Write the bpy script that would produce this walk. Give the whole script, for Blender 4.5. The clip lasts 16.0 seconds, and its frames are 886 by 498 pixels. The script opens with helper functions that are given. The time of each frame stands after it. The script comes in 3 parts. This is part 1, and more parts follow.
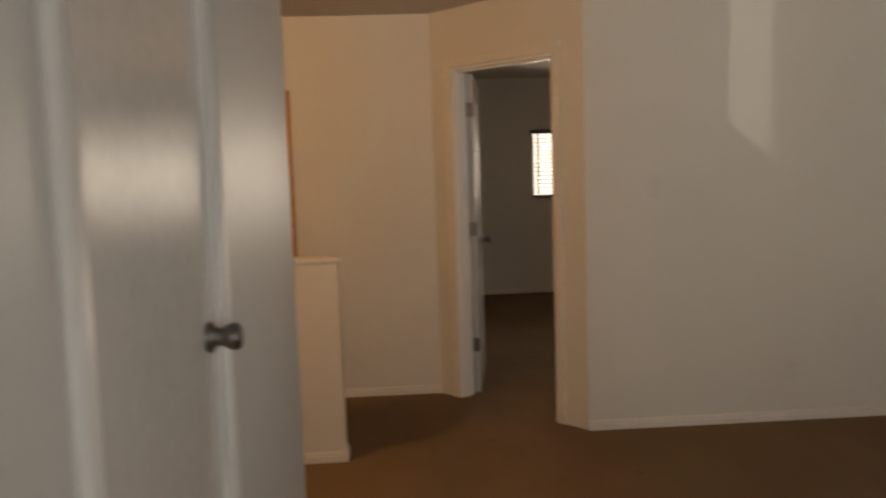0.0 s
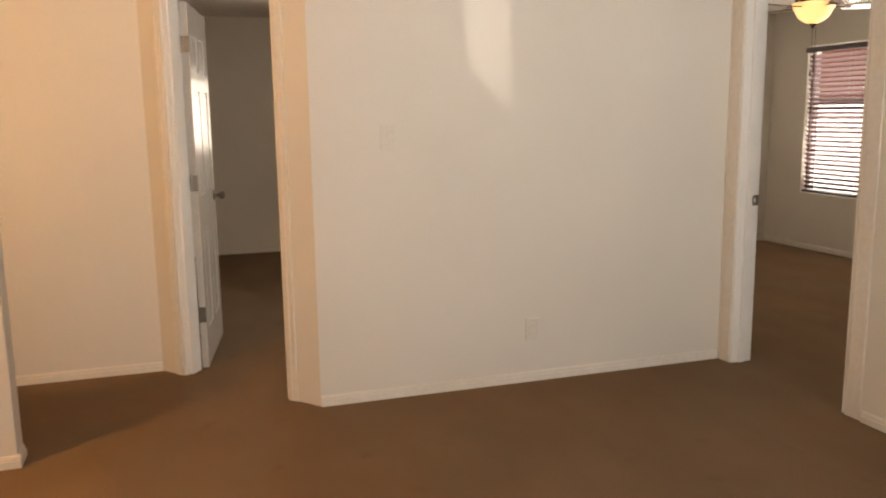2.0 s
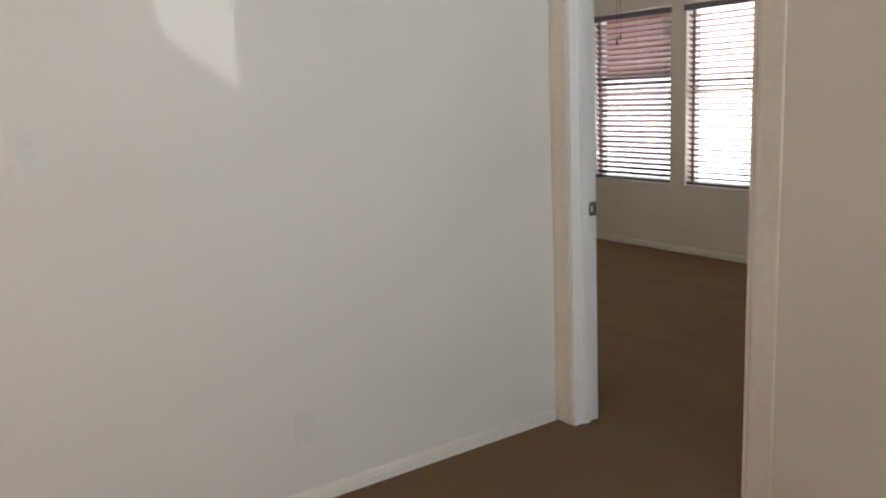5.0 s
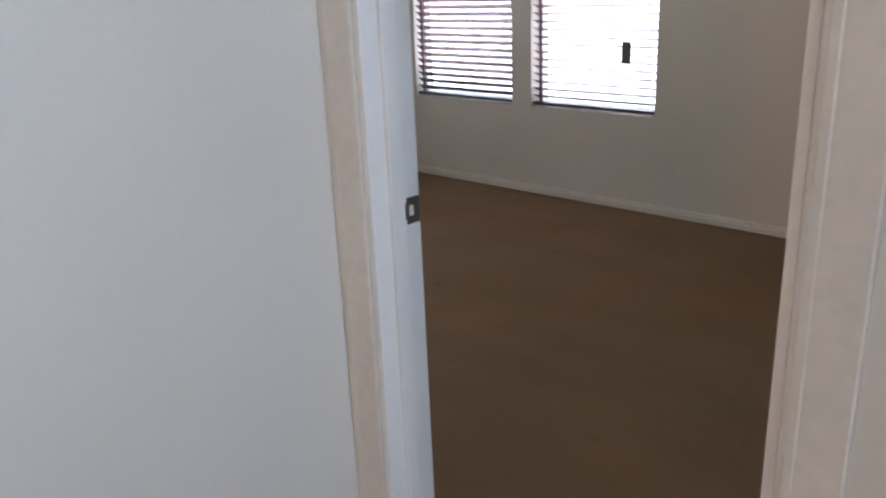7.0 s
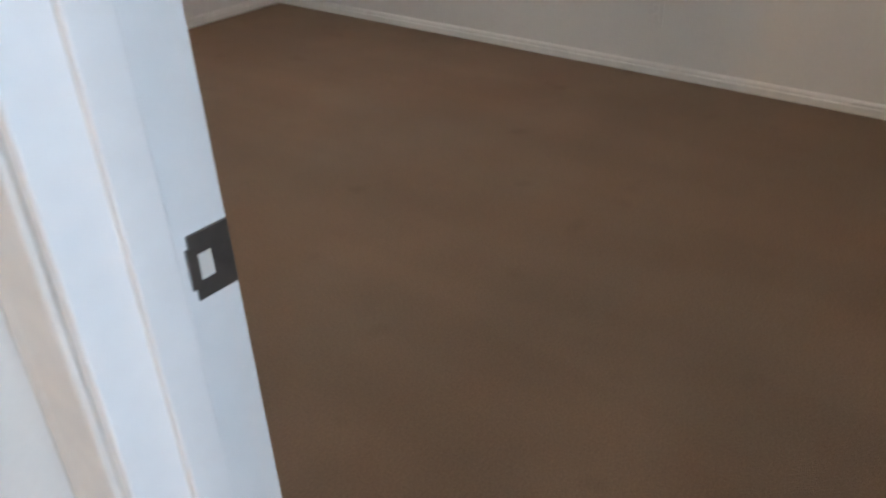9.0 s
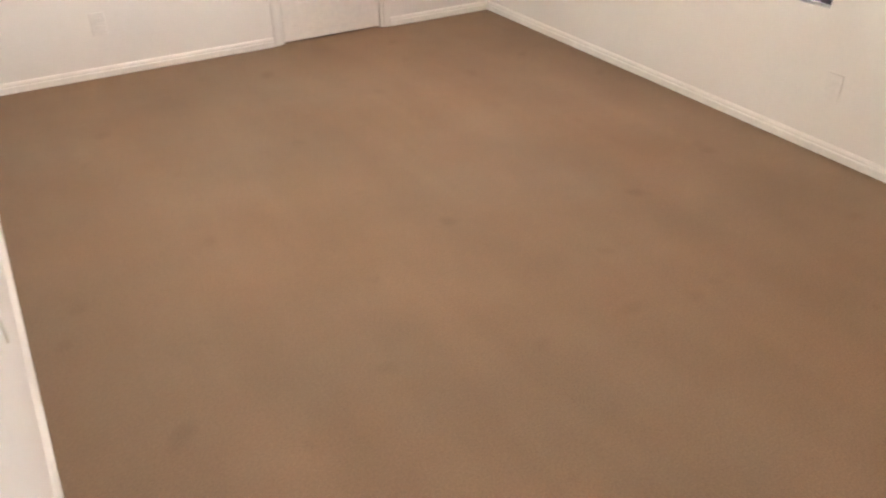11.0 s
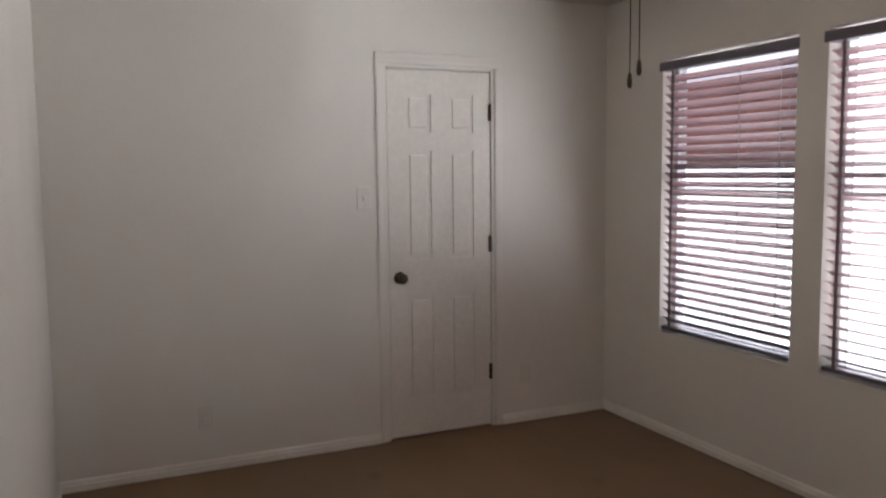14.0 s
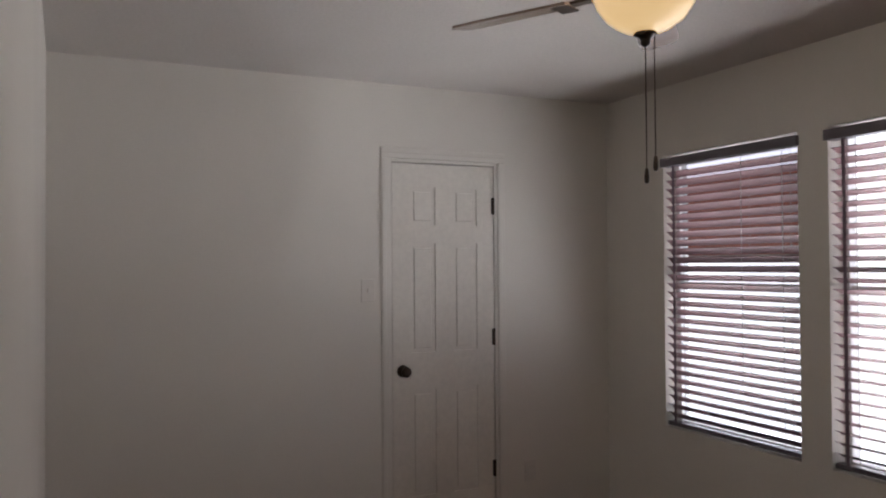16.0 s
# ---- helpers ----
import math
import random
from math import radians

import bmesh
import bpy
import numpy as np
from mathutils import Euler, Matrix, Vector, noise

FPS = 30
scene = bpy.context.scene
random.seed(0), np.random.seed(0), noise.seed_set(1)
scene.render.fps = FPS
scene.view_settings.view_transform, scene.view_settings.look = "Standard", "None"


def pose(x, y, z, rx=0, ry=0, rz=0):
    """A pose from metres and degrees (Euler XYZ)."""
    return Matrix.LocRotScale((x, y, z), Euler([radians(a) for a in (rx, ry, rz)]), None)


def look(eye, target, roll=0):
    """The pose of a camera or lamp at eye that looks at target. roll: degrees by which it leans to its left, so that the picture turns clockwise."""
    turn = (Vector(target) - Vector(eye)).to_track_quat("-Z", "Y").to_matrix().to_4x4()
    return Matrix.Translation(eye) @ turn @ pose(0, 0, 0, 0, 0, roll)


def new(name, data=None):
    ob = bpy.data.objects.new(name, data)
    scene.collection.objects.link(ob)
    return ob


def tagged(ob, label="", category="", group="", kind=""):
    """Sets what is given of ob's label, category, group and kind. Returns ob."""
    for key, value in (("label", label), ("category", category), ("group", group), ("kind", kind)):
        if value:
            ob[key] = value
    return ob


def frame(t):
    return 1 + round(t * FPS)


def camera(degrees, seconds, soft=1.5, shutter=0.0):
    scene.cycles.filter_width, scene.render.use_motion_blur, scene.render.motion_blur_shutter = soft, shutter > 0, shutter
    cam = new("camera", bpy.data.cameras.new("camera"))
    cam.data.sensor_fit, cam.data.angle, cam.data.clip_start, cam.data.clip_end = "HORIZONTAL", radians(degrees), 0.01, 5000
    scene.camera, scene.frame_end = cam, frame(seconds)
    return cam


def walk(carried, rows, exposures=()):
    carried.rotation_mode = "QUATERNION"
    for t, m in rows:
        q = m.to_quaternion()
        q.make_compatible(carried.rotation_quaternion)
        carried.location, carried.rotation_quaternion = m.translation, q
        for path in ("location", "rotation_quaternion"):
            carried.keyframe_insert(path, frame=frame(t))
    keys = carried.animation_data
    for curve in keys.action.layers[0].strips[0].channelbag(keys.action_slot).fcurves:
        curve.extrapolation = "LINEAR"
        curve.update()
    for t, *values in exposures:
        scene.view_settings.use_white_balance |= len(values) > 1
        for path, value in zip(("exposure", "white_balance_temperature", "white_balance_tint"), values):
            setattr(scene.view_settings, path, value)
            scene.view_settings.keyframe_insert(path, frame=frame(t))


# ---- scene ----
cam = camera(57.5, 16.0, soft=2.1, shutter=0.5)
PATH = [
    (0, (-3.321, -4.227, 1.457), (-3.204, -2.241, 1.254), -1.9),
    (0.5, (-3.186, -4.247, 1.446), (-2.85, -2.293, 1.185), -1.4),
    (1, (-3.098, -4.103, 1.434), (-2.606, -2.188, 1.129), -1.2),
    (1.5, (-3.041, -3.95, 1.417), (-2.446, -2.068, 1.096), -1.0),
    (2, (-2.893, -3.807, 1.418), (-2.288, -1.93, 1.087), -0.8),
    (2.5, (-2.768, -3.677, 1.417), (-2.14, -1.807, 1.088), -0.7),
    (3, (-2.689, -3.52, 1.41), (-1.985, -1.674, 1.095), -0.5),
    (3.5, (-2.658, -3.31, 1.426), (-1.834, -1.514, 1.11), -1.0),
    (3.7, (-2.61, -3.211, 1.417), (-1.754, -1.43, 1.108), -2.0),
    (5.8, (-1.763, -1.951, 1.422), (-0.531, -0.442, 0.969), -2.5),
    (6, (-1.604, -1.803, 1.418), (-0.343, -0.326, 0.944), -2.83),
    (6.5, (-1.304, -1.535, 1.401), (0.026, -0.145, 0.855), -2.46),
    (7, (-1.021, -1.298, 1.384), (0.339, 0.022, 0.745), -2.44),
    (7.5, (-0.782, -1.125, 1.348), (0.562, 0.163, 0.617), -3.9),
    (8, (-0.55, -0.96, 1.335), (0.752, 0.271, 0.446), -3.61),
    (8.5, (-0.362, -0.79, 1.29), (0.925, 0.382, 0.305), -2.55),
    (9, (-0.183, -0.597, 1.246), (1.13, 0.503, 0.214), -2.51),
    (9.2, (-0.113, -0.531, 1.211), (1.205, 0.529, 0.144), -2.48),
    (10.1, (0.12, -0.66, 1.36), (1.25, 0.62, 0.36), -0.5),
    (10.7, (0.26, -0.86, 1.42), (1.2, 0.56, 0.38), -0.5),
    (11.3, (0.277, -0.99, 1.49), (1.062, 0.51, 0.42), -0.3),
    (11.5, (0.271, -0.941, 1.494), (1.059, 0.594, 0.482), 0.06),
    (12, (0.262, -0.787, 1.468), (1.051, 0.838, 0.613), 0.5),
    (12.5, (0.266, -0.668, 1.455), (1.057, 1.04, 0.779), -0.01),
    (13, (0.273, -0.598, 1.458), (1.07, 1.165, 0.952), -0.22),
    (13.5, (0.274, -0.558, 1.456), (1.085, 1.239, 1.117), -0.68),
    (14, (0.267, -0.541, 1.452), (1.091, 1.271, 1.26), -0.62),
    (14.5, (0.25, -0.531, 1.449), (1.087, 1.284, 1.377), -0.55),
    (15, (0.227, -0.527, 1.45), (1.075, 1.285, 1.452), -0.42),
    (15.5, (0.21, -0.522, 1.452), (1.065, 1.285, 1.491), -0.46),
    (16, (0.205, -0.504, 1.453), (1.056, 1.306, 1.489), -0.37),
]
walk(cam, [(t, look(eye, target, roll)) for t, eye, target, roll in PATH], exposures=[
    (0.0, -2.75, 7900, 13), (0.5, -2.25, 9300, 19), (0.8, -1.75, 8900, 18), (1.2, -1.60, 8500, 17), (2.2, -1.45, 7700, 14), (3.0, -1.43, 7200, 11), (3.7, -1.47, 6700, 8), (5.8, -1.75, 5900, 9), (7.0, -1.45, 5400, 10),
    (8.0, -1.05, 5250, 8), (8.6, -0.87, 5200, 7), (9.2, -0.75, 5300, 7), (11.3, 0.64, 6000, 12), (12.0, 0.16, 5950, 12), (12.5, -0.38, 5900, 12), (13.3, -1.13, 5900, 13), (14.5, -2.25, 5850, 15), (16.0, -2.45, 5900, 15)])

# ---- light ----
world = bpy.data.worlds.new("sky")
scene.world = world
world.use_nodes = True
wn = world.node_tree.nodes
sky = wn.new("ShaderNodeTexSky")
sky.sky_type = "NISHITA"
sky.sun_disc = False
sky.sun_elevation = radians(52)
sky.sun_rotation = radians(200)
wn["Background"].inputs["Strength"].default_value = 0.15
world.node_tree.links.new(sky.outputs[0], wn["Background"].inputs["Color"])

sun = new("sun", bpy.data.lights.new("sun", "SUN"))
sun.data.energy = 4.0
sun.data.angle = radians(0.5)
sun.data.color = (1.0, 0.95, 0.87)
sun.matrix_world = look((0, 0, 0), (0.27, 0.55, -0.79))


def area(name, eye, target, w, h, watts, color):
    ob = new(name, bpy.data.lights.new(name, "AREA"))
    ob.data.shape = "RECTANGLE"
    ob.data.size, ob.data.size_y = w, h
    ob.data.energy, ob.data.color = watts, color
    ob.matrix_world = look(eye, target)
    return ob


WEST_X, SOUTH_Y = -4.30, -6.25
DAY = (0.90, 0.955, 1.0)
area("daylight_window_living", (-1.3, -6.3, 1.35), (-1.0, 0, 3.3), 2.3, 1.35, 105, DAY).data.spread = radians(80)
area("skylight_window_living", (-1.3, -6.28, 1.35), (-1.3, 0, 1.0), 2.3, 1.35, 75, (0.80, 0.91, 1.0))
# Fill lamp in an added east opening, brightens the entry closet wall.
area("east_fill_light", (0.17, -4.4, 1.45), (-3.6, -3.6, 1.2), 1.15, 1.05, 30, (0.80, 0.92, 1.0))
area("daylight_front_doorway", (-3.125, -6.3, 1.02), (-3.0, 0, 1.0), 0.84, 2.0, 30, (0.78, 0.91, 1.0))
area("daylight_bedroom_window", (3.3, 1.5, 1.3), (0, 1.5, 1.3), 1.0, 1.5, 170, (1.0, 0.97, 0.92))
area("daylight_bedroom_window", (3.31, 2.54, 0.98), (0, 2.54, 0.98), 1.0, 0.94, 60, (0.95, 0.97, 0.97))
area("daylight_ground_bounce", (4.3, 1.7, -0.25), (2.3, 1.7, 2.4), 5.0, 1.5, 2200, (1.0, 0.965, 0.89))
# Added lamp in the unseen slot of wall_south.
area("patch_slot_lamp", (-4.36, SOUTH_Y - 0.16, 1.5), (-4.36, 0, 1.5), 0.23, 0.8, 55, DAY)
# Added spot outside: throws the bright patch on wall_1, standing in for reflected sun.
patch_spot = new("wall_patch_spot", bpy.data.lights.new("wall_patch_spot", "SPOT"))
patch_spot.data.energy, patch_spot.data.color = 19000, (1.0, 1.0, 0.96)
patch_spot.data.spot_size, patch_spot.data.spot_blend, patch_spot.data.shadow_soft_size = radians(4.2), 0.15, 0.03
patch_spot.matrix_world = look((-12.76, -24.3, 0.04), (-4.39, -6.25, 1.385))
area("daylight_small_window", (-1.4, 4.95, 1.46), (-1.4, 0, 1.2), 0.8, 0.72, 360, (1.0, 0.94, 0.86))
kitchen_bulb = new("kitchen_bulb", bpy.data.lights.new("kitchen_bulb", "POINT"))
kitchen_bulb.data.energy, kitchen_bulb.data.color = 270, (1.0, 0.56, 0.21)
kitchen_bulb.data.shadow_soft_size = 0.12
kitchen_bulb.location = (-4.7, -1.1, 2.20)
fan_bulb = new("fan_bulb", bpy.data.lights.new("fan_bulb", "POINT"))
fan_bulb.data.energy, fan_bulb.data.color = 38, (1.0, 0.86, 0.66)
fan_bulb.data.shadow_soft_size = 0.08
fan_bulb.location = (1.508, 1.082, 2.10)


# ---- materials ----
def material(name, color, rough=0.6, metal=0.0, vary=0.06, scale=3.0, fine=60.0, bump=0.0, spec=0.5, fine_vary=0.04, bump_scale=None, coat=0.0):
    m = bpy.data.materials.new(name)
    m.use_nodes = True
    nt = m.node_tree
    b = nt.nodes["Principled BSDF"]
    b.inputs["Roughness"].default_value = rough
    b.inputs["Metallic"].default_value = metal
    b.inputs["Specular IOR Level"].default_value = spec
    b.inputs["Coat Weight"].default_value = coat
    co = nt.nodes.new("ShaderNodeTexCoord")
    big = nt.nodes.new("ShaderNodeTexNoise")
    big.inputs["Scale"].default_value, big.inputs["Detail"].default_value = scale, 3
    small = nt.nodes.new("ShaderNodeTexNoise")
    small.inputs["Scale"].default_value, small.inputs["Detail"].default_value = fine, 4
    for n in (big, small):
        nt.links.new(co.outputs["Object"], n.inputs["Vector"])
    last = None
    for n, amount in ((big, vary), (small, fine_vary)):
        ramp = nt.nodes.new("ShaderNodeMapRange")
        ramp.inputs["From Min"].default_value, ramp.inputs["From Max"].default_value = 0.3, 0.7
        ramp.inputs["To Min"].default_value, ramp.inputs["To Max"].default_value = 1 - amount, 1 + amount
        nt.links.new(n.outputs["Fac"], ramp.inputs["Value"])
        mix = nt.nodes.new("ShaderNodeVectorMath")
        mix.operation = "SCALE"
        if last is None:
            mix.inputs[0].default_value = color
        else:
            nt.links.new(last, mix.inputs[0])
        nt.links.new(ramp.outputs[0], mix.inputs["Scale"])
        last = mix.outputs[0]
    nt.links.new(last, b.inputs["Base Color"])
    if bump:
        bn = nt.nodes.new("ShaderNodeTexNoise")
        bn.inputs["Scale"].default_value, bn.inputs["Detail"].default_value = bump_scale or fine, 5
        nt.links.new(co.outputs["Object"], bn.inputs["Vector"])
        bp = nt.nodes.new("ShaderNodeBump")
        bp.inputs["Strength"].default_value, bp.inputs["Distance"].default_value = bump, 0.004
        nt.links.new(bn.outputs["Fac"], bp.inputs["Height"])
        nt.links.new(bp.outputs[0], b.inputs["Normal"])
    return m


PAINT = material("wall_paint", (0.695, 0.66, 0.605), rough=0.55, vary=0.03, scale=1.3, fine=90, bump=0.12, bump_scale=110, fine_vary=0.015, spec=0.35)
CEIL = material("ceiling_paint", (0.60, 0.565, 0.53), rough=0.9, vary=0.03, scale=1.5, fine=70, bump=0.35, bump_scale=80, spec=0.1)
TRIM = material("trim_paint", (0.73, 0.69, 0.63), rough=0.4, vary=0.03, scale=4, fine=40, bump=0.03)
JAMB = material("jamb_paint", (0.86, 0.85, 0.83), rough=0.4, vary=0.012, scale=4, fine=40, bump=0.012, fine_vary=0.015)
SATIN = material("satin_wall_paint", (0.70, 0.70, 0.69), rough=0.42, spec=0.3, vary=0.03, scale=1.3, fine=90, bump=0.08, bump_scale=60, fine_vary=0.015)
DOOR = material("door_paint", (0.71, 0.67, 0.61), rough=0.33, vary=0.03, scale=3, fine=40, bump=0.06, bump_scale=30)
GLOSS = material("door_gloss_paint", (0.74, 0.74, 0.73), rough=0.17, vary=0.03, scale=3, fine=40, bump=0.03, bump_scale=14)
CARPET = material("carpet", (0.208, 0.142, 0.092), rough=1.0, vary=0.06, scale=1.7, fine=170, bump=0.9, bump_scale=260, spec=0.05, fine_vary=0.12)
nt = CARPET.node_tree
co = nt.nodes.new("ShaderNodeTexCoord")
mp = nt.nodes.new("ShaderNodeMapping")
mp.inputs["Scale"].default_value = (3.4, 0.7, 1.0)
mp.inputs["Rotation"].default_value = (0, 0, radians(24))
brush = nt.nodes.new("ShaderNodeTexNoise")
brush.inputs["Scale"].default_value, brush.inputs["Detail"].default_value, brush.inputs["Distortion"].default_value = 1.3, 3, 0.6
spots = nt.nodes.new("ShaderNodeTexNoise")
spots.inputs["Scale"].default_value, spots.inputs["Detail"].default_value = 5.5, 1
nt.links.new(co.outputs["Object"], mp.inputs["Vector"])
nt.links.new(mp.outputs[0], brush.inputs["Vector"])
nt.links.new(co.outputs["Object"], spots.inputs["Vector"])
shader = nt.nodes["Principled BSDF"]
last = shader.inputs["Base Color"].links[0].from_socket
for n, lo, hi, a, b in ((brush, 0.38, 0.62, 0.98, 1.02), (spots, 0.2, 0.32, 0.88, 1.0)):
    mr = nt.nodes.new("ShaderNodeMapRange")
    mr.inputs["From Min"].default_value, mr.inputs["From Max"].default_value = lo, hi
    mr.inputs["To Min"].default_value, mr.inputs["To Max"].default_value = a, b
    nt.links.new(n.outputs["Fac"], mr.inputs["Value"])
    mx = nt.nodes.new("ShaderNodeVectorMath")
    mx.operation = "SCALE"
    nt.links.new(last, mx.inputs[0])
    nt.links.new(mr.outputs[0], mx.inputs["Scale"])
    last = mx.outputs[0]
hue = nt.nodes.new("ShaderNodeTexNoise")
hue.inputs["Scale"].default_value, hue.inputs["Detail"].default_value = 1.1, 4
nt.links.new(co.outputs["Object"], hue.inputs["Vector"])
hr = nt.nodes.new("ShaderNodeMapRange")
hr.inputs["From Min"].default_value, hr.inputs["From Max"].default_value = 0.35, 0.65
nt.links.new(hue.outputs["Fac"], hr.inputs["Value"])
tint = nt.nodes.new("ShaderNodeMix")
tint.data_type = "VECTOR"
tint.inputs[4].default_value, tint.inputs[5].default_value = (1.035, 0.99, 0.95), (0.97, 1.01, 1.035)
nt.links.new(hr.outputs[0], tint.inputs[0])
mul = nt.nodes.new("ShaderNodeVectorMath")
mul.operation = "MULTIPLY"
nt.links.new(last, mul.inputs[0])
nt.links.new(tint.outputs[1], mul.inputs[1])
nt.links.new(mul.outputs[0], shader.inputs["Base Color"])
NICKEL = material("dull_steel", (0.22, 0.205, 0.19), rough=0.38, metal=0.9, vary=0.1, scale=20, fine=120)
BRONZE = material("dark_bronze", (0.06, 0.045, 0.035), rough=0.4, metal=0.7, vary=0.15, scale=20, fine=120)
TAGGREY = material("tag_dark_grey", (0.09, 0.085, 0.08), rough=0.6, vary=0.1)
PLATE = material("wall_plate_plastic", (0.655, 0.62, 0.57), rough=0.45, vary=0.03)
WOOD = material("orange_maple", (0.62, 0.27, 0.07), rough=0.4, vary=0.12, scale=2.5, fine=45, fine_vary=0.1, bump=0.05)
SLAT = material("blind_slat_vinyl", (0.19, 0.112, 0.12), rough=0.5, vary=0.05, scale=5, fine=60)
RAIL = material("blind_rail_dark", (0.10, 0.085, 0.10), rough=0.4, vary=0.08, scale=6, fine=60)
TAPE = material("ladder_tape", (0.16, 0.12, 0.15), rough=0.8)
CORD = material("blind_cord", (0.35, 0.33, 0.32), rough=0.8)
VINYL = material("window_vinyl", (0.72, 0.72, 0.72), rough=0.35, vary=0.03)
BLADE = material("fan_blade_wash", (0.24, 0.18, 0.14), rough=0.22, coat=0.5, vary=0.12, scale=8, fine=50, fine_vary=0.08)
FANWHITE = material("fan_housing_white", (0.7, 0.68, 0.64), rough=0.35, vary=0.03)
STUCCO = material("stucco_sunlit", (0.76, 0.72, 0.70), rough=0.9, vary=0.06, scale=1.2, fine=30, bump=0.4, bump_scale=40)
SHINGLE = material("red_brown_shingle", (0.52, 0.18, 0.11), rough=0.9, vary=0.2, scale=1.5, fine=18, fine_vary=0.2, bump=0.4)
GROUND = material("pale_dry_ground", (0.55, 0.49, 0.41), rough=1.0, vary=0.15, scale=0.6, fine=12, fine_vary=0.12, bump=0.4)
CONCRETE = material("pale_concrete", (0.62, 0.60, 0.57), rough=0.9, vary=0.1, scale=0.8, fine=20, bump=0.2)

GLASS = bpy.data.materials.new("window_glass")
GLASS.use_nodes = True
gb = GLASS.node_tree.nodes["Principled BSDF"]
gb.inputs["Transmission Weight"].default_value = 1.0
gb.inputs["Roughness"].default_value = 0.0
gb.inputs["IOR"].default_value = 1.01 + 0.44

SHADE = bpy.data.materials.new("amber_glass_shade")
SHADE.use_nodes = True
sb = SHADE.node_tree.nodes["Principled BSDF"]
sb.inputs["Base Color"].default_value = (0.9, 0.75, 0.5, 1)
sb.inputs["Roughness"].default_value = 0.35
sb.inputs["Emission Color"].default_value = (1.0, 0.66, 0.27, 1)
sb.inputs["Emission Strength"].default_value = 3.6
DOME = bpy.data.materials.new("lit_dome_glass")
DOME.use_nodes = True
db = DOME.node_tree.nodes["Principled BSDF"]
db.inputs["Base Color"].default_value = (0.9, 0.8, 0.6, 1)
db.inputs["Emission Color"].default_value = (1.0, 0.62, 0.28, 1)
db.inputs["Emission Strength"].default_value = 4


# ---- mesh helpers ----
def box(bm, x0, x1, y0, y1, z0, z1, bevel=0.0):
    r = bmesh.ops.create_cube(bm, size=1.0)
    vs = r["verts"]
    for v in vs:
        v.co = Vector(((x0 + x1) / 2 + v.co.x * (x1 - x0), (y0 + y1) / 2 + v.co.y * (y1 - y0), (z0 + z1) / 2 + v.co.z * (z1 - z0)))
    if bevel:
        es = list({e for v in vs for e in v.link_edges})
        bmesh.ops.bevel(bm, geom=es, offset=bevel, segments=2, profile=0.5, affect="EDGES")
    return bm


def boxes(*args, bevel=0.0):
    bm = bmesh.new()
    for a in args:
        box(bm, *a, bevel=bevel)
    return bm


def prism(points, z0, z1):
    """An upright prism over a polygon given counter-clockwise."""
    bm = bmesh.new()
    lo = [bm.verts.new((x, y, z0)) for x, y in points]
    hi = [bm.verts.new((x, y, z1)) for x, y in points]
    bm.faces.new(lo[::-1])
    bm.faces.new(hi)
    n = len(points)
    for i in range(n):
        bm.faces.new((lo[i], lo[(i + 1) % n], hi[(i + 1) % n], hi[i]))
    return bm


def extrude(profile, length):
    """A profile of (depth, height) swept along +x; depth runs along -y from the wall plane y=0."""
    bm = bmesh.new()
    a = [bm.verts.new((0, -d, h)) for d, h in profile]
    b = [bm.verts.new((length, -d, h)) for d, h in profile]
    bm.faces.new(a)
    bm.faces.new(b[::-1])
    n = len(profile)
    for i in range(n):
        bm.faces.new((a[i], b[i], b[(i + 1) % n], a[(i + 1) % n]))
    bmesh.ops.recalc_face_normals(bm, faces=bm.faces)
    return bm


def lathe(profile, seg=32):
    """A solid of revolution about z from (radius, z) pairs."""
    bm = bmesh.new()
    rings = []
    for r, z in profile:
        if r < 1e-5:
            rings.append([bm.verts.new((0, 0, z))])
        else:
            rings.append([bm.verts.new((r * math.cos(2 * math.pi * i / seg), r * math.sin(2 * math.pi * i / seg), z)) for i in range(seg)])
    for p, q in zip(rings, rings[1:]):
        for i in range(seg):
            j = (i + 1) % seg
            if len(p) == 1 and len(q) > 1:
                bm.faces.new((p[0], q[i], q[j]))
            elif len(q) == 1 and len(p) > 1:
                bm.faces.new((p[i], q[0], p[j]))
            elif len(p) > 1:
                bm.faces.new((p[i], q[i], q[j], p[j]))
    bmesh.ops.recalc_face_normals(bm, faces=bm.faces)
    return bm


def mesh(name, bm, mat, smooth=False):
    me = bpy.data.meshes.new(name)
    bm.to_mesh(me)
    bm.free()
    me.materials.append(mat)
    if smooth:
        for p in me.polygons:
            p.use_smooth = True
    return me


def part(name, bm, mat, parent, label="", at=None, smooth=False):
    ob = new(name, mesh(name, bm, mat, smooth))
    ob.parent = parent
    if at is not None:
        ob.matrix_basis = at
    if label:
        tagged(ob, label=label)
    return ob


def structure(name, bm, mat, label, category, at=None):
    ob = new(name, mesh(name, bm, mat))
    if at is not None:
        ob.matrix_basis = at
    return tagged(ob, label=label, category=category, kind="structure")


def thing(name, label, category, at, group=""):
    ob = new(name)
    ob.empty_display_size = 0.1
    ob.matrix_basis = at
    return tagged(ob, label=label, category=category, group=group)


H = 2.40            # ceiling
X2 = 3.148          # window wall of the bedroom
XI = 0.134          # bedroom face of the hall wall
Y2 = 3.444          # closet wall of the bedroom
YL = 0.884          # far wall of the living room
AX = -2.308         # outer corner where the slanted wall begins
KX = -3.06         # inner corner where it ends
DY0, DY1 = -0.945, -0.096   # bedroom doorway in the hall wall
DH = 2.05
T = 0.11
BED = -1.95         # near end of the bedroom
BACK = 4.77         # far wall of the second bedroom
SOUTH = SOUTH_Y
WEST = WEST_X       # entry wall
KWEST = -6.3        # kitchen end

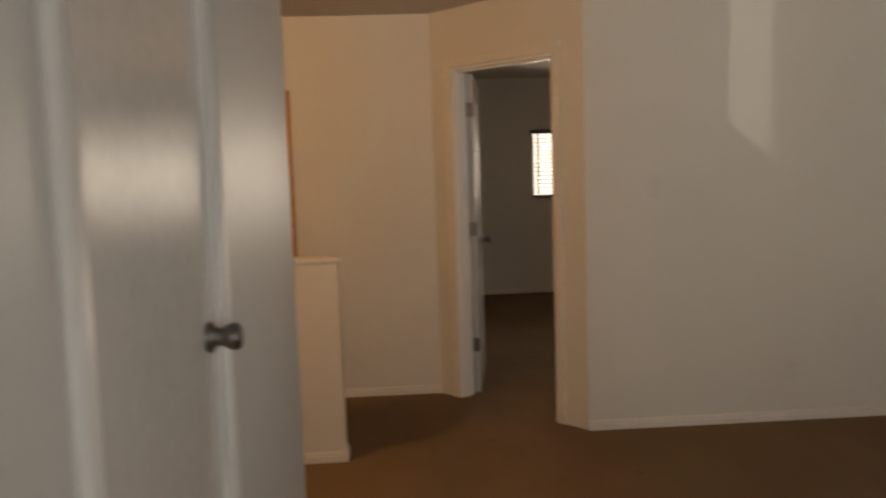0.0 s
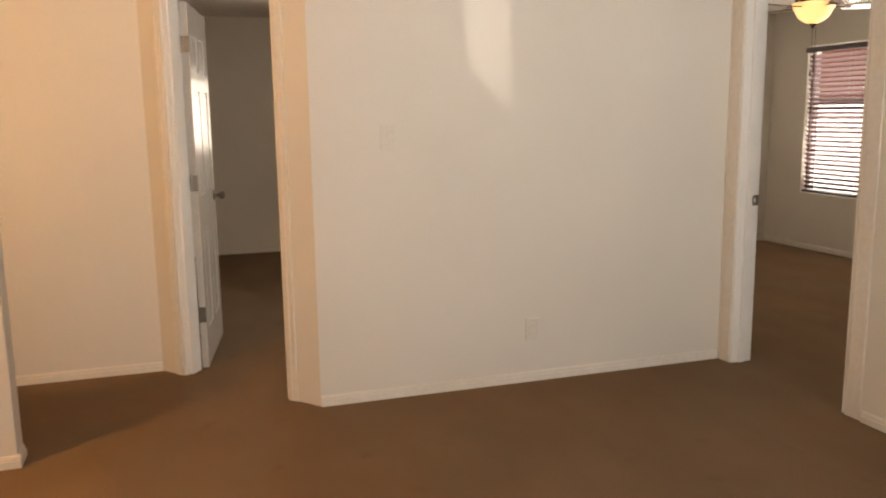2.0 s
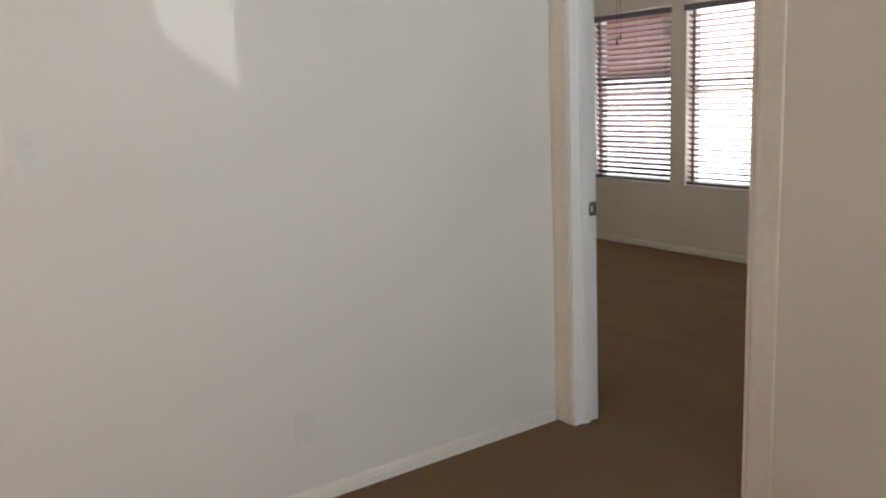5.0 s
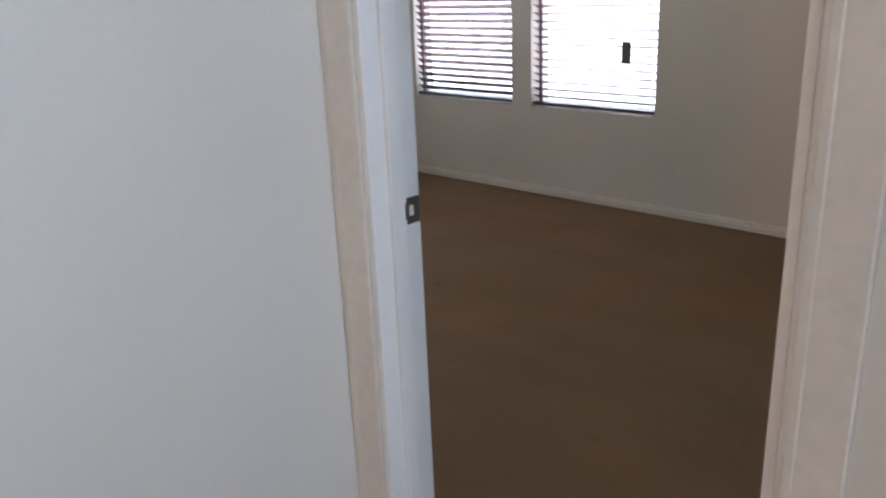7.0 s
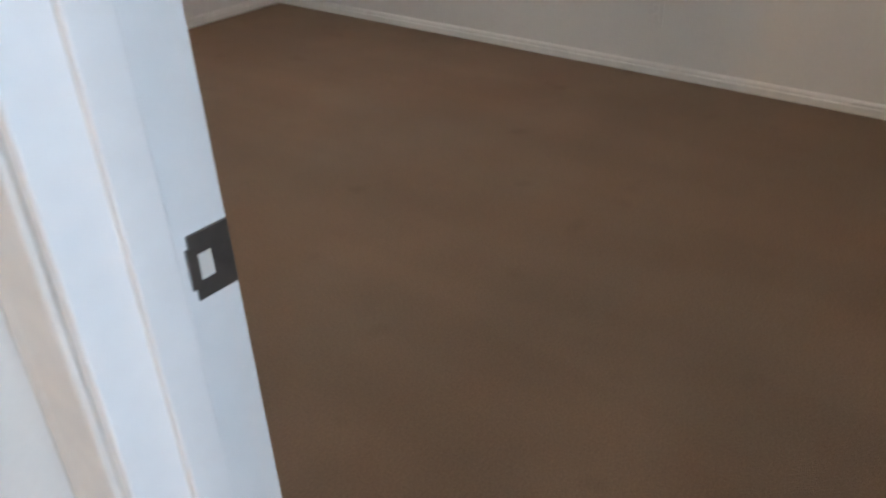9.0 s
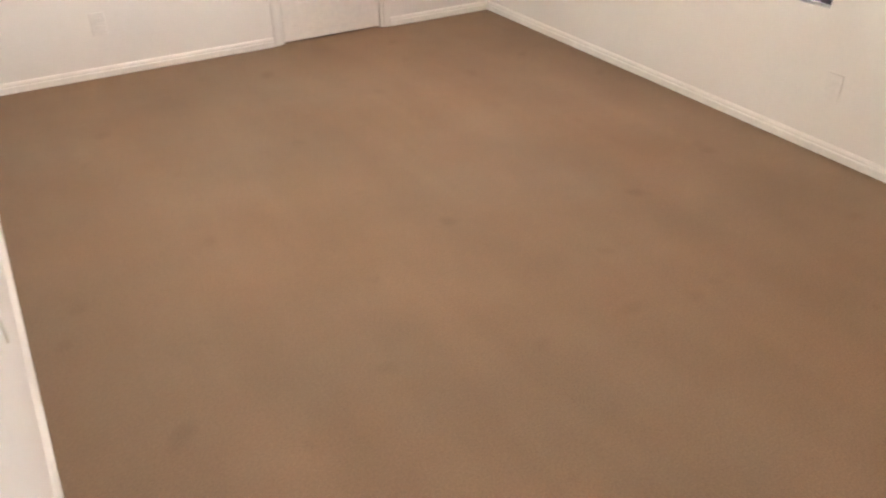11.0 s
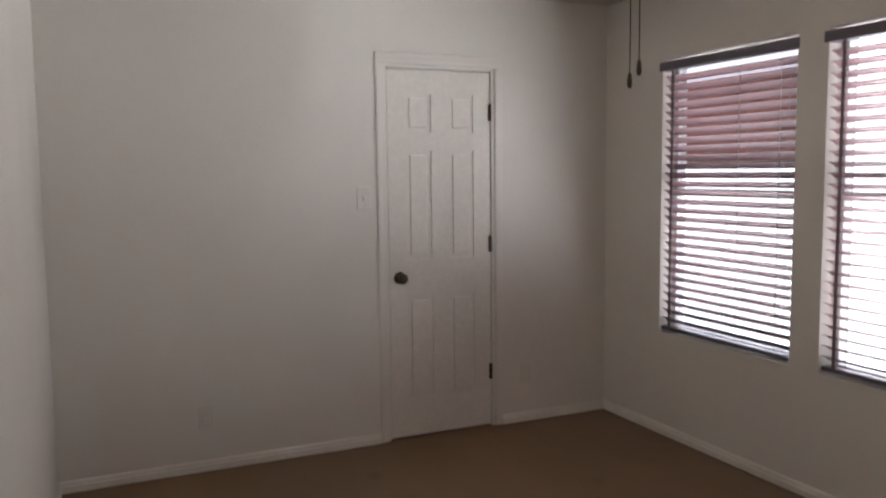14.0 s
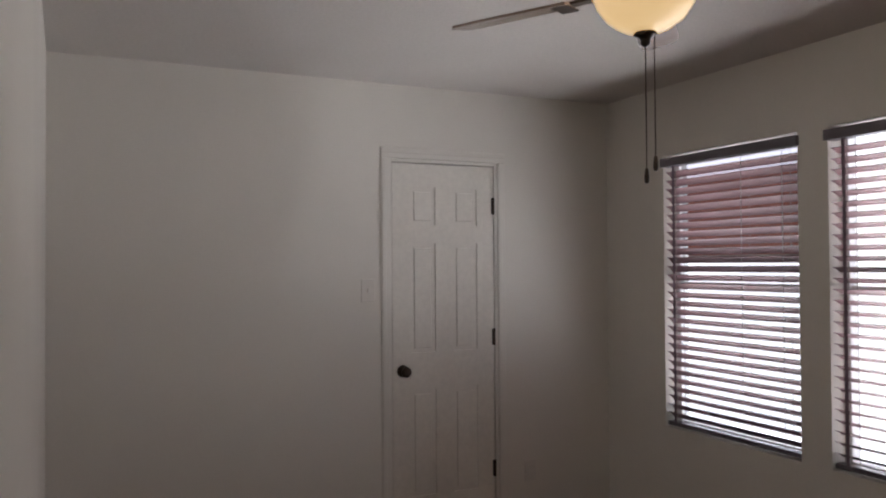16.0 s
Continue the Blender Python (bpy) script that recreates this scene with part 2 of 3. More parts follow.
# ---- structure ----
structure("floor", boxes((KWEST - 0.2, X2 + 0.1, SOUTH - 0.1, BACK + 0.1, -0.12, 0)), CARPET, "worn tan brown cut-pile carpet with vacuum marks", "carpet")
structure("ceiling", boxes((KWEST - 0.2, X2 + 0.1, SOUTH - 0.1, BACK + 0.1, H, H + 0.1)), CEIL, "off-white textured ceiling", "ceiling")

structure("wall_1", boxes((AX, 0.0, 0.0, T, 0, H)), PAINT, "plain off-white painted partition wall", "wall")
# slanted wall with its doorway
SL = math.hypot(KX - AX, YL)
SANG = math.degrees(math.atan2(YL, KX - AX))
slant = pose(AX, 0, 0, 0, 0, SANG)      # local x runs along the wall, local -y into the bedroom
S0, S1 = 0.203, 0.985                   # doorway along the slanted wall
structure("wall_slanted", boxes((0.0, S0, -T, 0, 0, H), (S1, SL, -T, 0, 0, H), (S0, S1, -T, 0, DH, H)), PAINT, "short slanted off-white wall with a doorway", "wall", slant)
structure("wall_2", boxes((-3.94, KX, YL, YL + T, 0, H), (KWEST, -4.76, YL, YL + T, 0, H), (-4.76, -3.94, YL, YL + T, 1.96, H)), PAINT, "off-white wall in warm lamp light", "wall")
NY0, NY1 = -5.0, -3.8        # unseen east opening, added to let fill light onto the entry wall
structure("wall_hall", boxes((0, XI, DY1, Y2 + T, 0, H), (0, XI, BED, DY0, 0, H), (0, XI, DY0, DY1, DH, H)), PAINT, "off-white wall with the bedroom doorway", "wall")
structure("wall_living_east", boxes((0, XI, NY1, BED, 0, H), (0, XI, SOUTH, NY0, 0, H), (0, XI, NY0, NY1, 0, 0.9), (0, XI, NY0, NY1, 2.0, H)), PAINT, "off-white living room wall with an added opening for fill light", "wall")
W1Y0, W1Y1, W2Y0, W2Y1, WZ0, WZ1 = 2.058, 2.942, 1.019, 1.901, 0.568, 2.028
structure("wall_window", boxes((X2, X2 + 0.15, BED, BACK, 0, WZ0), (X2, X2 + 0.15, BED, BACK, WZ1, H), (X2, X2 + 0.15, BED, W2Y0, WZ0, WZ1),
          (X2, X2 + 0.15, W2Y1, W1Y0, WZ0, WZ1), (X2, X2 + 0.15, W1Y1, BACK, WZ0, WZ1)), PAINT, "off-white bedroom wall with two windows", "wall")
CX0, CX1 = 1.747, 2.396
structure("wall_closet", boxes((XI, CX0, Y2, Y2 + T, 0, H), (CX1, X2, Y2, Y2 + T, 0, H), (CX0, CX1, Y2, Y2 + T, 2.01, H)), PAINT, "off-white bedroom wall with a closet door", "wall")
structure("wall_bedroom_end", boxes((XI, X2, BED - T, BED, 0, H)), PAINT, "plain off-white end wall", "wall")
BWX0, BWX1, BWZ0, BWZ1 = -1.77, -0.95, 1.07, 1.845
structure("wall_back", boxes((-4.2, BWX0, BACK, BACK + 0.12, 0, H), (BWX1, 0, BACK, BACK + 0.12, 0, H), (BWX0, BWX1, BACK, BACK + 0.12, 0, BWZ0), (BWX0, BWX1, BACK, BACK + 0.12, BWZ1, H)),
          PAINT, "off-white far wall with a small window", "wall")
structure("wall_back_side", boxes((-4.2, -4.1, YL + T, BACK, 0, H)), PAINT, "plain off-white side wall", "wall")
structure("wall_back_east", boxes((0, XI, Y2 + T, BACK, 0, H)), PAINT, "plain off-white side wall", "wall")
structure("wall_closet_back", boxes((XI, X2, BACK, BACK + 0.1, 0, H)), PAINT, "plain closet wall", "wall")
LX0, LX1, LZ0, LZ1 = -2.5, -0.1, 0.65, 2.05
PX0, PX1 = -3.55, -2.70      # open front doorway
SX0, SX1 = -4.476, -4.246    # unseen narrow slot, sized to shape the light patch on wall_1
structure("wall_south", boxes((-5.0, SX0, SOUTH - 0.12, SOUTH, 0, H), (SX1, PX0, SOUTH - 0.12, SOUTH, 0, H), (PX1, LX0, SOUTH - 0.12, SOUTH, 0, H), (PX0, PX1, SOUTH - 0.12, SOUTH, 2.05, H), (SX0, SX1, SOUTH - 0.12, SOUTH, 0, 1.045), (SX0, SX1, SOUTH - 0.12, SOUTH, 1.9, H), (LX1, 0, SOUTH - 0.12, SOUTH, 0, H), (LX0, LX1, SOUTH - 0.12, SOUTH, 0, LZ0), (LX0, LX1, SOUTH - 0.12, SOUTH, LZ1, H)),
          PAINT, "off-white wall with an open doorway and a wide window", "wall")
# Unseen wedge in the slot, cut so the wall patch gets its slanted edge.
structure("patch_slot_wedge", prism([(SX0, 1.045), (SX1, 1.045), (SX0, 1.221)], 0.0, 0.11), PAINT, "unseen wedge that slants the lower edge of the light patch", "sill", pose(0, SOUTH, 0, 90))
# closet wall beside the entry, running along the walk
EX, EY0, EY1, EEND = -3.64, -3.40, -2.785, -1.694
structure("wall_entry", boxes((-5.12, -5.0, SOUTH, -4.2, 0, H), (-5.0, EX - T, -4.32, -4.2, 0, H)), PAINT, "off-white entry wall", "wall")
structure("wall_entry_closet", boxes((EX - T, EX, -4.32, EY0, 0, H), (EX - T, EX, EY1, EEND, 0, H), (EX - T, EX, EY0, EY1, 2.045, H)), SATIN, "satin off-white wall with a closet door", "wall")
structure("wall_entry_end", boxes((WEST, EX - T, EEND - T, EEND, 0, H)), PAINT, "short off-white end wall", "wall")
structure("wall_entry_closet_back", boxes((WEST - 0.12, WEST, -4.2, EEND, 0, H)), PAINT, "plain closet back wall", "wall")
structure("wall_kitchen_south", boxes((KWEST, WEST, -2.97, -2.85, 0, H)), PAINT, "plain off-white kitchen wall", "wall")
structure("wall_kitchen_west", boxes((KWEST - 0.12, KWEST, -2.97, YL, 0, H)), PAINT, "plain off-white kitchen wall", "wall")

# half wall with a capped top
hw = structure("wall_half", boxes((-4.9, -3.608, -0.272, -0.15, 0, 1.005)), PAINT, "off-white half wall between living room and kitchen", "half wall")
part("cap", boxes((-4.9, -3.598, -0.281, -0.14, 1.005, 1.03), bevel=0.006), TRIM, hw, "painted wooden cap")

# baseboards: a stepped profile with a rounded bead
BASE = [(0, 0), (0.013, 0), (0.013, 0.030), (0.009, 0.034), (0.009, 0.042), (0.005, 0.050), (0, 0.054)]


def baseboard(x, y, angle, length):
    structure("baseboard", extrude(BASE, length), TRIM, "cream painted moulded baseboard", "baseboard", pose(x, y, 0.001, 0, 0, angle))


baseboard(AX, 0, 0, -AX - 0.016)
baseboard(-3.94, YL, 0, KX + 3.94)
baseboard(0, -1.05, -90, 5.1)
baseboard(-4.9, -0.272, 0, 1.305)
baseboard(-3.608, -0.272, 90, 0.122)
baseboard(XI, Y2, 0, CX0 - XI - 0.045)
baseboard(CX1 + 0.045, Y2, 0, X2 - CX1 - 0.045)
baseboard(X2, Y2 - 0.013, -90, Y2 - BED)
baseboard(XI, -0.02, 90, Y2 + 0.02 - 0.013)
baseboard(-4.1, BACK, 0, 4.1)

# door casings
def casing_set(at, width, height, left=0.057, right=0.057, label="cream painted moulded door casing", mat=None, proud=0.012, ridge=0.0025, bev=0.003):
    """Casing round an opening: local x along the wall, -y towards the viewer, opening from x=0 to width."""
    m, d = mat or TRIM, proud
    t = thing("door_casing", label, "door casing", at)
    tagged(t, kind="structure")
    part("casing_left", boxes((-left, 0, -d, 0, 0.001, height), (-left + 0.006, -left + 0.03, -d - ridge, -0.001, 0.001, height), bevel=bev), m, t)
    part("casing_right", boxes((width, width + right, -d, 0, 0.001, height), (width + 0.006, width + 0.03, -d - ridge, -0.001, 0.001, height), bevel=bev), m, t)
    part("casing_head", boxes((-left, width + right, -d, 0, height, height + 0.057), (-left, width + right, -d - ridge, -0.001, height + 0.028, height + 0.051), bevel=bev), m, t)
    return t


def jamb_set(at, width, height, depth, stop_at, mat=None):
    """Jamb lining with a door stop; local y runs from 0 into the wall."""
    t = thing("door_jamb", "white painted door jamb with a stop", "door jamb", at)
    tagged(t, kind="structure")
    k = 0.018
    part("jamb_left", boxes((0.0005, k, 0, depth, 0.001, height), (k, k + 0.011, stop_at, stop_at + 0.035, 0.001, height), bevel=0.002), mat or JAMB, t)
    part("jamb_right", boxes((width - k, width - 0.0005, 0, depth, 0.001, height), (width - k - 0.011, width - k, stop_at, stop_at + 0.035, 0.001, height), bevel=0.002), mat or JAMB, t)
    part("jamb_head", boxes((k, width - k, 0, depth, height - k, height - 0.001), (k, width - k, stop_at, stop_at + 0.035, height - k - 0.011, height - k), bevel=0.002), mat or JAMB, t)
    return t


# bedroom doorway in the hall wall: opening width 0.80 between DY1 and DY0; local x runs along -y
hallway = pose(0, DY1, 0, 0, 0, -90)
casing_set(hallway, DY1 - DY0, DH, left=0.095, right=0.095, ridge=0.001, proud=0.007, bev=0.006)
bed_jamb = jamb_set(hallway, DY1 - DY0, DH, XI, 0.045)


def strike(parent, at):
    p = part("strike_plate", boxes((-0.0015, 0.0015, -0.019, 0.019, -0.029, 0.029), (-0.0012, 0.0022, -0.0225, -0.014, -0.018, 0.018), bevel=0.001), NICKEL, parent, "dull steel strike plate with a latch hole", at)
    part("latch_hole", boxes((0.0016, 0.0026, -0.013, -0.001, -0.011, 0.011)), TRIM, p, "pale latch hole")
    return p


strike(bed_jamb, pose(0.018, 0.114, 0.922, 0, 0, 0))

casing_set(slant @ pose(S1, 0, 0, 0, 0, 180), S1 - S0, DH)
slant_jamb = jamb_set(slant @ pose(S1, 0, 0, 0, 0, 180), S1 - S0, DH, T, 0.03)

casing_set(pose(CX0, Y2, 0), CX1 - CX0, 2.01, left=0.045, right=0.045, label="off-white flat door casing round the closet door", mat=PAINT, proud=0.007)
jamb_set(pose(CX0, Y2, 0), CX1 - CX0, 2.01, T, 0.05, PAINT)


# ---- doors ----
def knob_mesh():
    return lathe([(0, 0), (0.032, 0), (0.033, 0.004), (0.03, 0.009), (0.013, 0.012), (0.011, 0.03), (0.018, 0.036), (0.027, 0.046), (0.0285, 0.055), (0.024, 0.064), (0.012, 0.069), (0, 0.07)], 24)


def panel_door(name, label, w, h, mat, at, rows, margin=0.11, mid=0.1, thick=0.035):
    """A moulded panel door: local x from the hinge edge at 0 to w, thickness along y centred on 0."""
    t = thing(name, label, "door", at)
    bm = bmesh.new()
    core = thick / 2 - 0.007
    box(bm, 0, w, -core, core, 0.012, h)
    cols = [(0, margin), ((w - mid) / 2, (w + mid) / 2), (w - margin, w)]
    edges = [0.012] + [z for r in rows for z in r] + [h]
    for a, b in cols:
        box(bm, a, b, -thick / 2, thick / 2, 0.012, h)
    for i in range(0, len(edges), 2):
        for a, b in ((margin, (w - mid) / 2), ((w + mid) / 2, w - margin)):
            box(bm, a, b, -thick / 2, thick / 2, edges[i], edges[i + 1])
    slab = part("slab", bm, mat, t)
    for z0, z1 in rows:
        for a, b in ((margin, (w - mid) / 2), ((w + mid) / 2, w - margin)):
            pm = bmesh.new()
            for side in (-1, 1):
                y0, y1 = sorted((side * (core - 0.001), side * (thick / 2 - 0.002)))
                box(pm, a + 0.022, b - 0.022, y0, y1, z0 + 0.022, z1 - 0.022, bevel=0.004)
            part("panel", pm, mat, t)
    return t


def add_knobs(door, x, z, thick, mat, label):
    for side in (-1, 1):
        part("knob", knob_mesh(), mat, door, label, Matrix.Translation((x, side * thick / 2, z)) @ pose(0, 0, 0, 90 if side < 0 else -90), smooth=True)


def add_hinges(parent, x, y, zs, mat=None):
    for z in zs:
        hb = lathe([(0, -0.048), (0.0065, -0.046), (0.0065, 0.046), (0, 0.048)], 12)
        box(hb, -0.014, 0.014, -0.0015, 0.0015, -0.044, 0.044)
        part("hinge", hb, mat or NICKEL, parent, "dull steel butt hinge", Matrix.Translation((x, y, z)))


SIX = [(0.22, 0.78), (0.98, 1.56), (1.66, 1.86)]
# closed closet door, knob near its left stile
closet = panel_door("closet_door", "closed white six-panel closet door with a dark knob", CX1 - CX0 - 0.044, 1.987, DOOR, pose(CX1 - 0.022, Y2 + 0.024, 0, 0, 0, 180), SIX, margin=0.104, mid=0.105)
add_knobs(closet, CX1 - CX0 - 0.044 - 0.056, 0.887, 0.035, BRONZE, "dark bronze round knob")
add_hinges(closet, 0.0, 0.022, (0.319, 1.045, 1.771), BRONZE)

# second bedroom door, swung in and nearly in line with the view
hinge = slant @ Vector((S1 - 0.024, -T - 0.024, 0))
bdoor = panel_door("bedroom_door", "open glossy white six-panel bedroom door", 0.735, 2.02, GLOSS, pose(hinge.x, hinge.y, 0, 0, 0, 81), SIX)
add_knobs(bdoor, 0.675, 0.93, 0.035, NICKEL, "dull steel knob")
for z in (0.322, 1.06, 1.80):
    hb = lathe([(0, -0.046), (0.007, -0.044), (0.007, 0.044), (0, 0.046)], 12)
    box(hb, -0.0015, 0.0015, -0.034, 0.034, -0.043, 0.043)
    part("hinge", hb, NICKEL, bdoor, "dull steel butt hinge", Matrix.Translation((-0.012, 0.012, z)))

# bedroom door folded back against the hall wall
fdoor = panel_door("bedroom_door", "white six-panel bedroom door opened back to the wall", 0.755, 2.02, DOOR, pose(XI + 0.03, DY0 - 0.02, 0, 0, 0, -86), SIX)
add_knobs(fdoor, 0.695, 0.915, 0.035, NICKEL, "dull steel knob")
add_hinges(fdoor, 0.0, 0.02, (0.28, 1.05, 1.8))

# closed closet door beside the entry, with its casing, knob towards the living room
entry_closet = pose(EX, EY0, 0, 0, 0, 90)
EW = EY1 - EY0
t = thing("door_casing", "glossy white rounded door casing beside the entry", "door casing", entry_closet)
tagged(t, kind="structure")


def round_casing(length):
    bm = bmesh.new()
    ring = [(0.027 * math.cos(math.pi * k / 10), 0.016 * math.sin(math.pi * k / 10) ** 0.7) for k in range(11)]
    lo = [bm.verts.new((u, -w, 0)) for u, w in ring]
    hi = [bm.verts.new((u, -w, length)) for u, w in ring]
    for k in range(10):
        bm.faces.new((lo[k], lo[k + 1], hi[k + 1], hi[k]))
    bm.faces.new(lo[::-1])
    bm.faces.new(hi)
    bm.faces.new((lo[0], hi[0], hi[10], lo[10]))
    bmesh.ops.recalc_face_normals(bm, faces=bm.faces)
    return bm


part("casing_left", round_casing(2.07), JAMB, t, "", pose(-0.024, 0, 0.001), smooth=True)
part("casing_right", round_casing(2.07), JAMB, t, "", pose(EW + 0.024, 0, 0.001), smooth=True)
part("casing_head", round_casing(EW + 0.102), JAMB, t, "", pose(-0.051, 0, 2.07 + 0.027, 0, 90, 0), smooth=True)
jamb_set(entry_closet, EW, 2.045, T, 0.045)
edoor = thing("closet_door", "closed flush glossy white closet door with a steel knob", "door", entry_closet)
part("slab", boxes((0.02, EW - 0.02, 0.006, 0.041, 0.012, 2.022), bevel=0.003), GLOSS, edoor)
small_knob = lathe([(0, 0), (0.026, 0), (0.027, 0.004), (0.024, 0.009), (0.016, 0.013), (0.015, 0.026), (0.020, 0.032), (0.0235, 0.040), (0.023, 0.050), (0.018, 0.056), (0, 0.058)], 24)
part("knob", small_knob, NICKEL, edoor, "dull steel round knob", pose(EW - 0.062, 0.006, 1.18, 90), smooth=True)
for z in (0.25, 1.05, 1.82):
    part("hinge", lathe([(0, -0.046), (0.0065, -0.044), (0.0065, 0.044), (0, 0.046)], 12), NICKEL, edoor, "dull steel butt hinge", Matrix.Translation((0.018, 0.0, z)))


# ---- windows ----
def window(name, at, w, h, depth, label, sash=True):
    """Local x along the wall, y outwards from the room face, z up from the sill."""
    t = thing(name, label, "window", at)
    tagged(t, kind="structure")
    f = 0.035
    y0, y1 = depth - 0.07, depth - 0.01
    part("window_frame", boxes((0, f, y0, y1, 0, h), (w - f, w, y0, y1, 0, h), (f, w - f, y0, y1, 0, f), (f, w - f, y0, y1, h - f, h), bevel=0.003), VINYL, t)
    m = h * 0.52
    halves = ((f, m - 0.02), (m + 0.02, h - f)) if sash else ((f, h - f),)
    if sash:
        part("meeting_rail", boxes((f, w - f, y0 + 0.005, y1 - 0.01, m - 0.02, m + 0.02), bevel=0.003), VINYL, t)
    for z0, z1 in halves:
        p = part("pane", boxes((f, w - f, y0 + 0.028, y0 + 0.032, z0, z1)), GLASS, t)
        p.visible_shadow = False
    return t


def blind(at, w, h, label, tilt=0.0, pitch=0.043, group="bedroom window blinds"):
    """A two-inch slatted blind; local x along the wall, y into the window, z up from the sill."""
    t = thing("window_blind", label, "window blind", at, group)
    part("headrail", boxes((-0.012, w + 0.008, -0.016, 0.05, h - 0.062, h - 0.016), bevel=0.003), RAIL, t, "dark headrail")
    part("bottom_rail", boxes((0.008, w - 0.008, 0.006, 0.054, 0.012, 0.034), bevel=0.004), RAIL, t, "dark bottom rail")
    sm = bmesh.new()
    n = 4
    top, bot = [], []
    for i in range(n + 1):
        u = i / n - 0.5
        z = 0.0035 * (1 - 4 * u * u)
        top.append([sm.verts.new((x, u * 0.05, z + 0.0013)) for x in (0.008, w - 0.008)])
        bot.append([sm.verts.new((x, u * 0.05, z - 0.0013)) for x in (0.008, w - 0.008)])
    for i in range(n):
        sm.faces.new((top[i][0], top[i][1], top[i + 1][1], top[i + 1][0]))
        sm.faces.new((bot[i][0], bot[i + 1][0], bot[i + 1][1], bot[i][1]))
    sm.faces.new((top[0][0], bot[0][0], bot[0][1], top[0][1]))
    sm.faces.new((top[n][0], top[n][1], bot[n][1], bot[n][0]))
    for e in (0, 1):
        ring = [top[i][e] for i in range(n + 1)] + [bot[i][e] for i in range(n, -1, -1)]
        sm.faces.new(ring if e == 0 else ring[::-1])
    bmesh.ops.recalc_face_normals(sm, faces=sm.faces)
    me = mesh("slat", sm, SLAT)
    z = 0.034 + pitch * 0.7
    rnd = random.Random(7)
    while z < h - 0.105:
        s = new("slat", me)
        s.parent = t
        s.matrix_basis = pose(0, 0.03, z, tilt + rnd.uniform(-1.2, 1.2), rnd.uniform(-0.15, 0.15), 0)
        z += pitch
    for x in (0.09, w * 0.62, w - 0.09) if w > 0.7 else (0.09, w - 0.09):
        for y in (0.003, 0.056):
            part("ladder_cord", boxes((x - 0.0012, x + 0.0012, y - 0.0012, y + 0.0012, 0.03, h - 0.06)), CORD, t)
    part("ladder_tape", boxes((0.066, 0.082, 0.0015, 0.0025, 0.03, h - 0.06)), TAPE, t, "dark woven ladder tape")
    return t


wall_e = lambda y1: pose(X2, y1, WZ0, 0, 0, -90)
window("window_1", wall_e(W1Y1), W1Y1 - W1Y0, WZ1 - WZ0, 0.15, "white vinyl sash window behind a dark blind")
window("window_2", wall_e(W2Y1), W2Y1 - W2Y0, WZ1 - WZ0, 0.15, "white vinyl sash window in bright daylight")
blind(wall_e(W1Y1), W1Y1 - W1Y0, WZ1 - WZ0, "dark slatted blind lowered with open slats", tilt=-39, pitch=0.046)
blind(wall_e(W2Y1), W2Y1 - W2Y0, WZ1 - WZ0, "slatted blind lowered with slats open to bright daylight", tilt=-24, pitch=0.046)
tagged(new("window_tag", mesh("window_tag", boxes((X2 - 0.004, X2 + 0.003, 1.185, 1.245, 0.865, 0.99), bevel=0.002), TAGGREY)), label="small dark rectangular tag hanging in the window blind", category="tag")
window("window_3", pose(BWX0, BACK, BWZ0), BWX1 - BWX0, BWZ1 - BWZ0, 0.12, "small white bedroom window in bright daylight", sash=False)
blind(pose(BWX0, BACK, BWZ0), BWX1 - BWX0, BWZ1 - BWZ0, "small slatted blind with dark rails", tilt=-4, pitch=0.046, group="")


# ---- ceiling fan ----
fan = thing("ceiling_fan", "ceiling fan with dark brown blades and a lit amber glass bowl", "ceiling fan", pose(1.508, 1.082, -0.04))
part("canopy", lathe([(0, 2.44), (0.07, 2.44), (0.068, 2.42), (0.045, 2.395), (0.016, 2.39), (0, 2.39)]), FANWHITE, fan, smooth=True)
part("motor_housing", lathe([(0, 2.40), (0.03, 2.40), (0.07, 2.385), (0.115, 2.36), (0.13, 2.33), (0.125, 2.285), (0.09, 2.262), (0.05, 2.25), (0.045, 2.215), (0, 2.215)]), FANWHITE, fan, smooth=True)
part("light_fitter", lathe([(0, 2.235), (0.075, 2.235), (0.085, 2.225), (0.085, 2.21), (0, 2.21)]), BRONZE, fan, smooth=True)
bowl_profile = [(0.146, 2.2), (0.150, 2.188), (0.138, 2.17), (0.126, 2.152), (0.117, 2.128), (0.096, 2.098), (0.064, 2.074), (0.035, 2.062), (0.0, 2.060)]
bowl = part("shade", lathe(bowl_profile, 48), SHADE, fan, "lit amber glass bowl shade", smooth=True)
bowl.visible_shadow = False
part("finial", lathe([(0, 2.064), (0.026, 2.062), (0.03, 2.056), (0.016, 2.049), (0.011, 2.04), (0.013, 2.034), (0.006, 2.026), (0, 2.025)], 20), BRONZE, fan, "dark bronze finial", smooth=True)
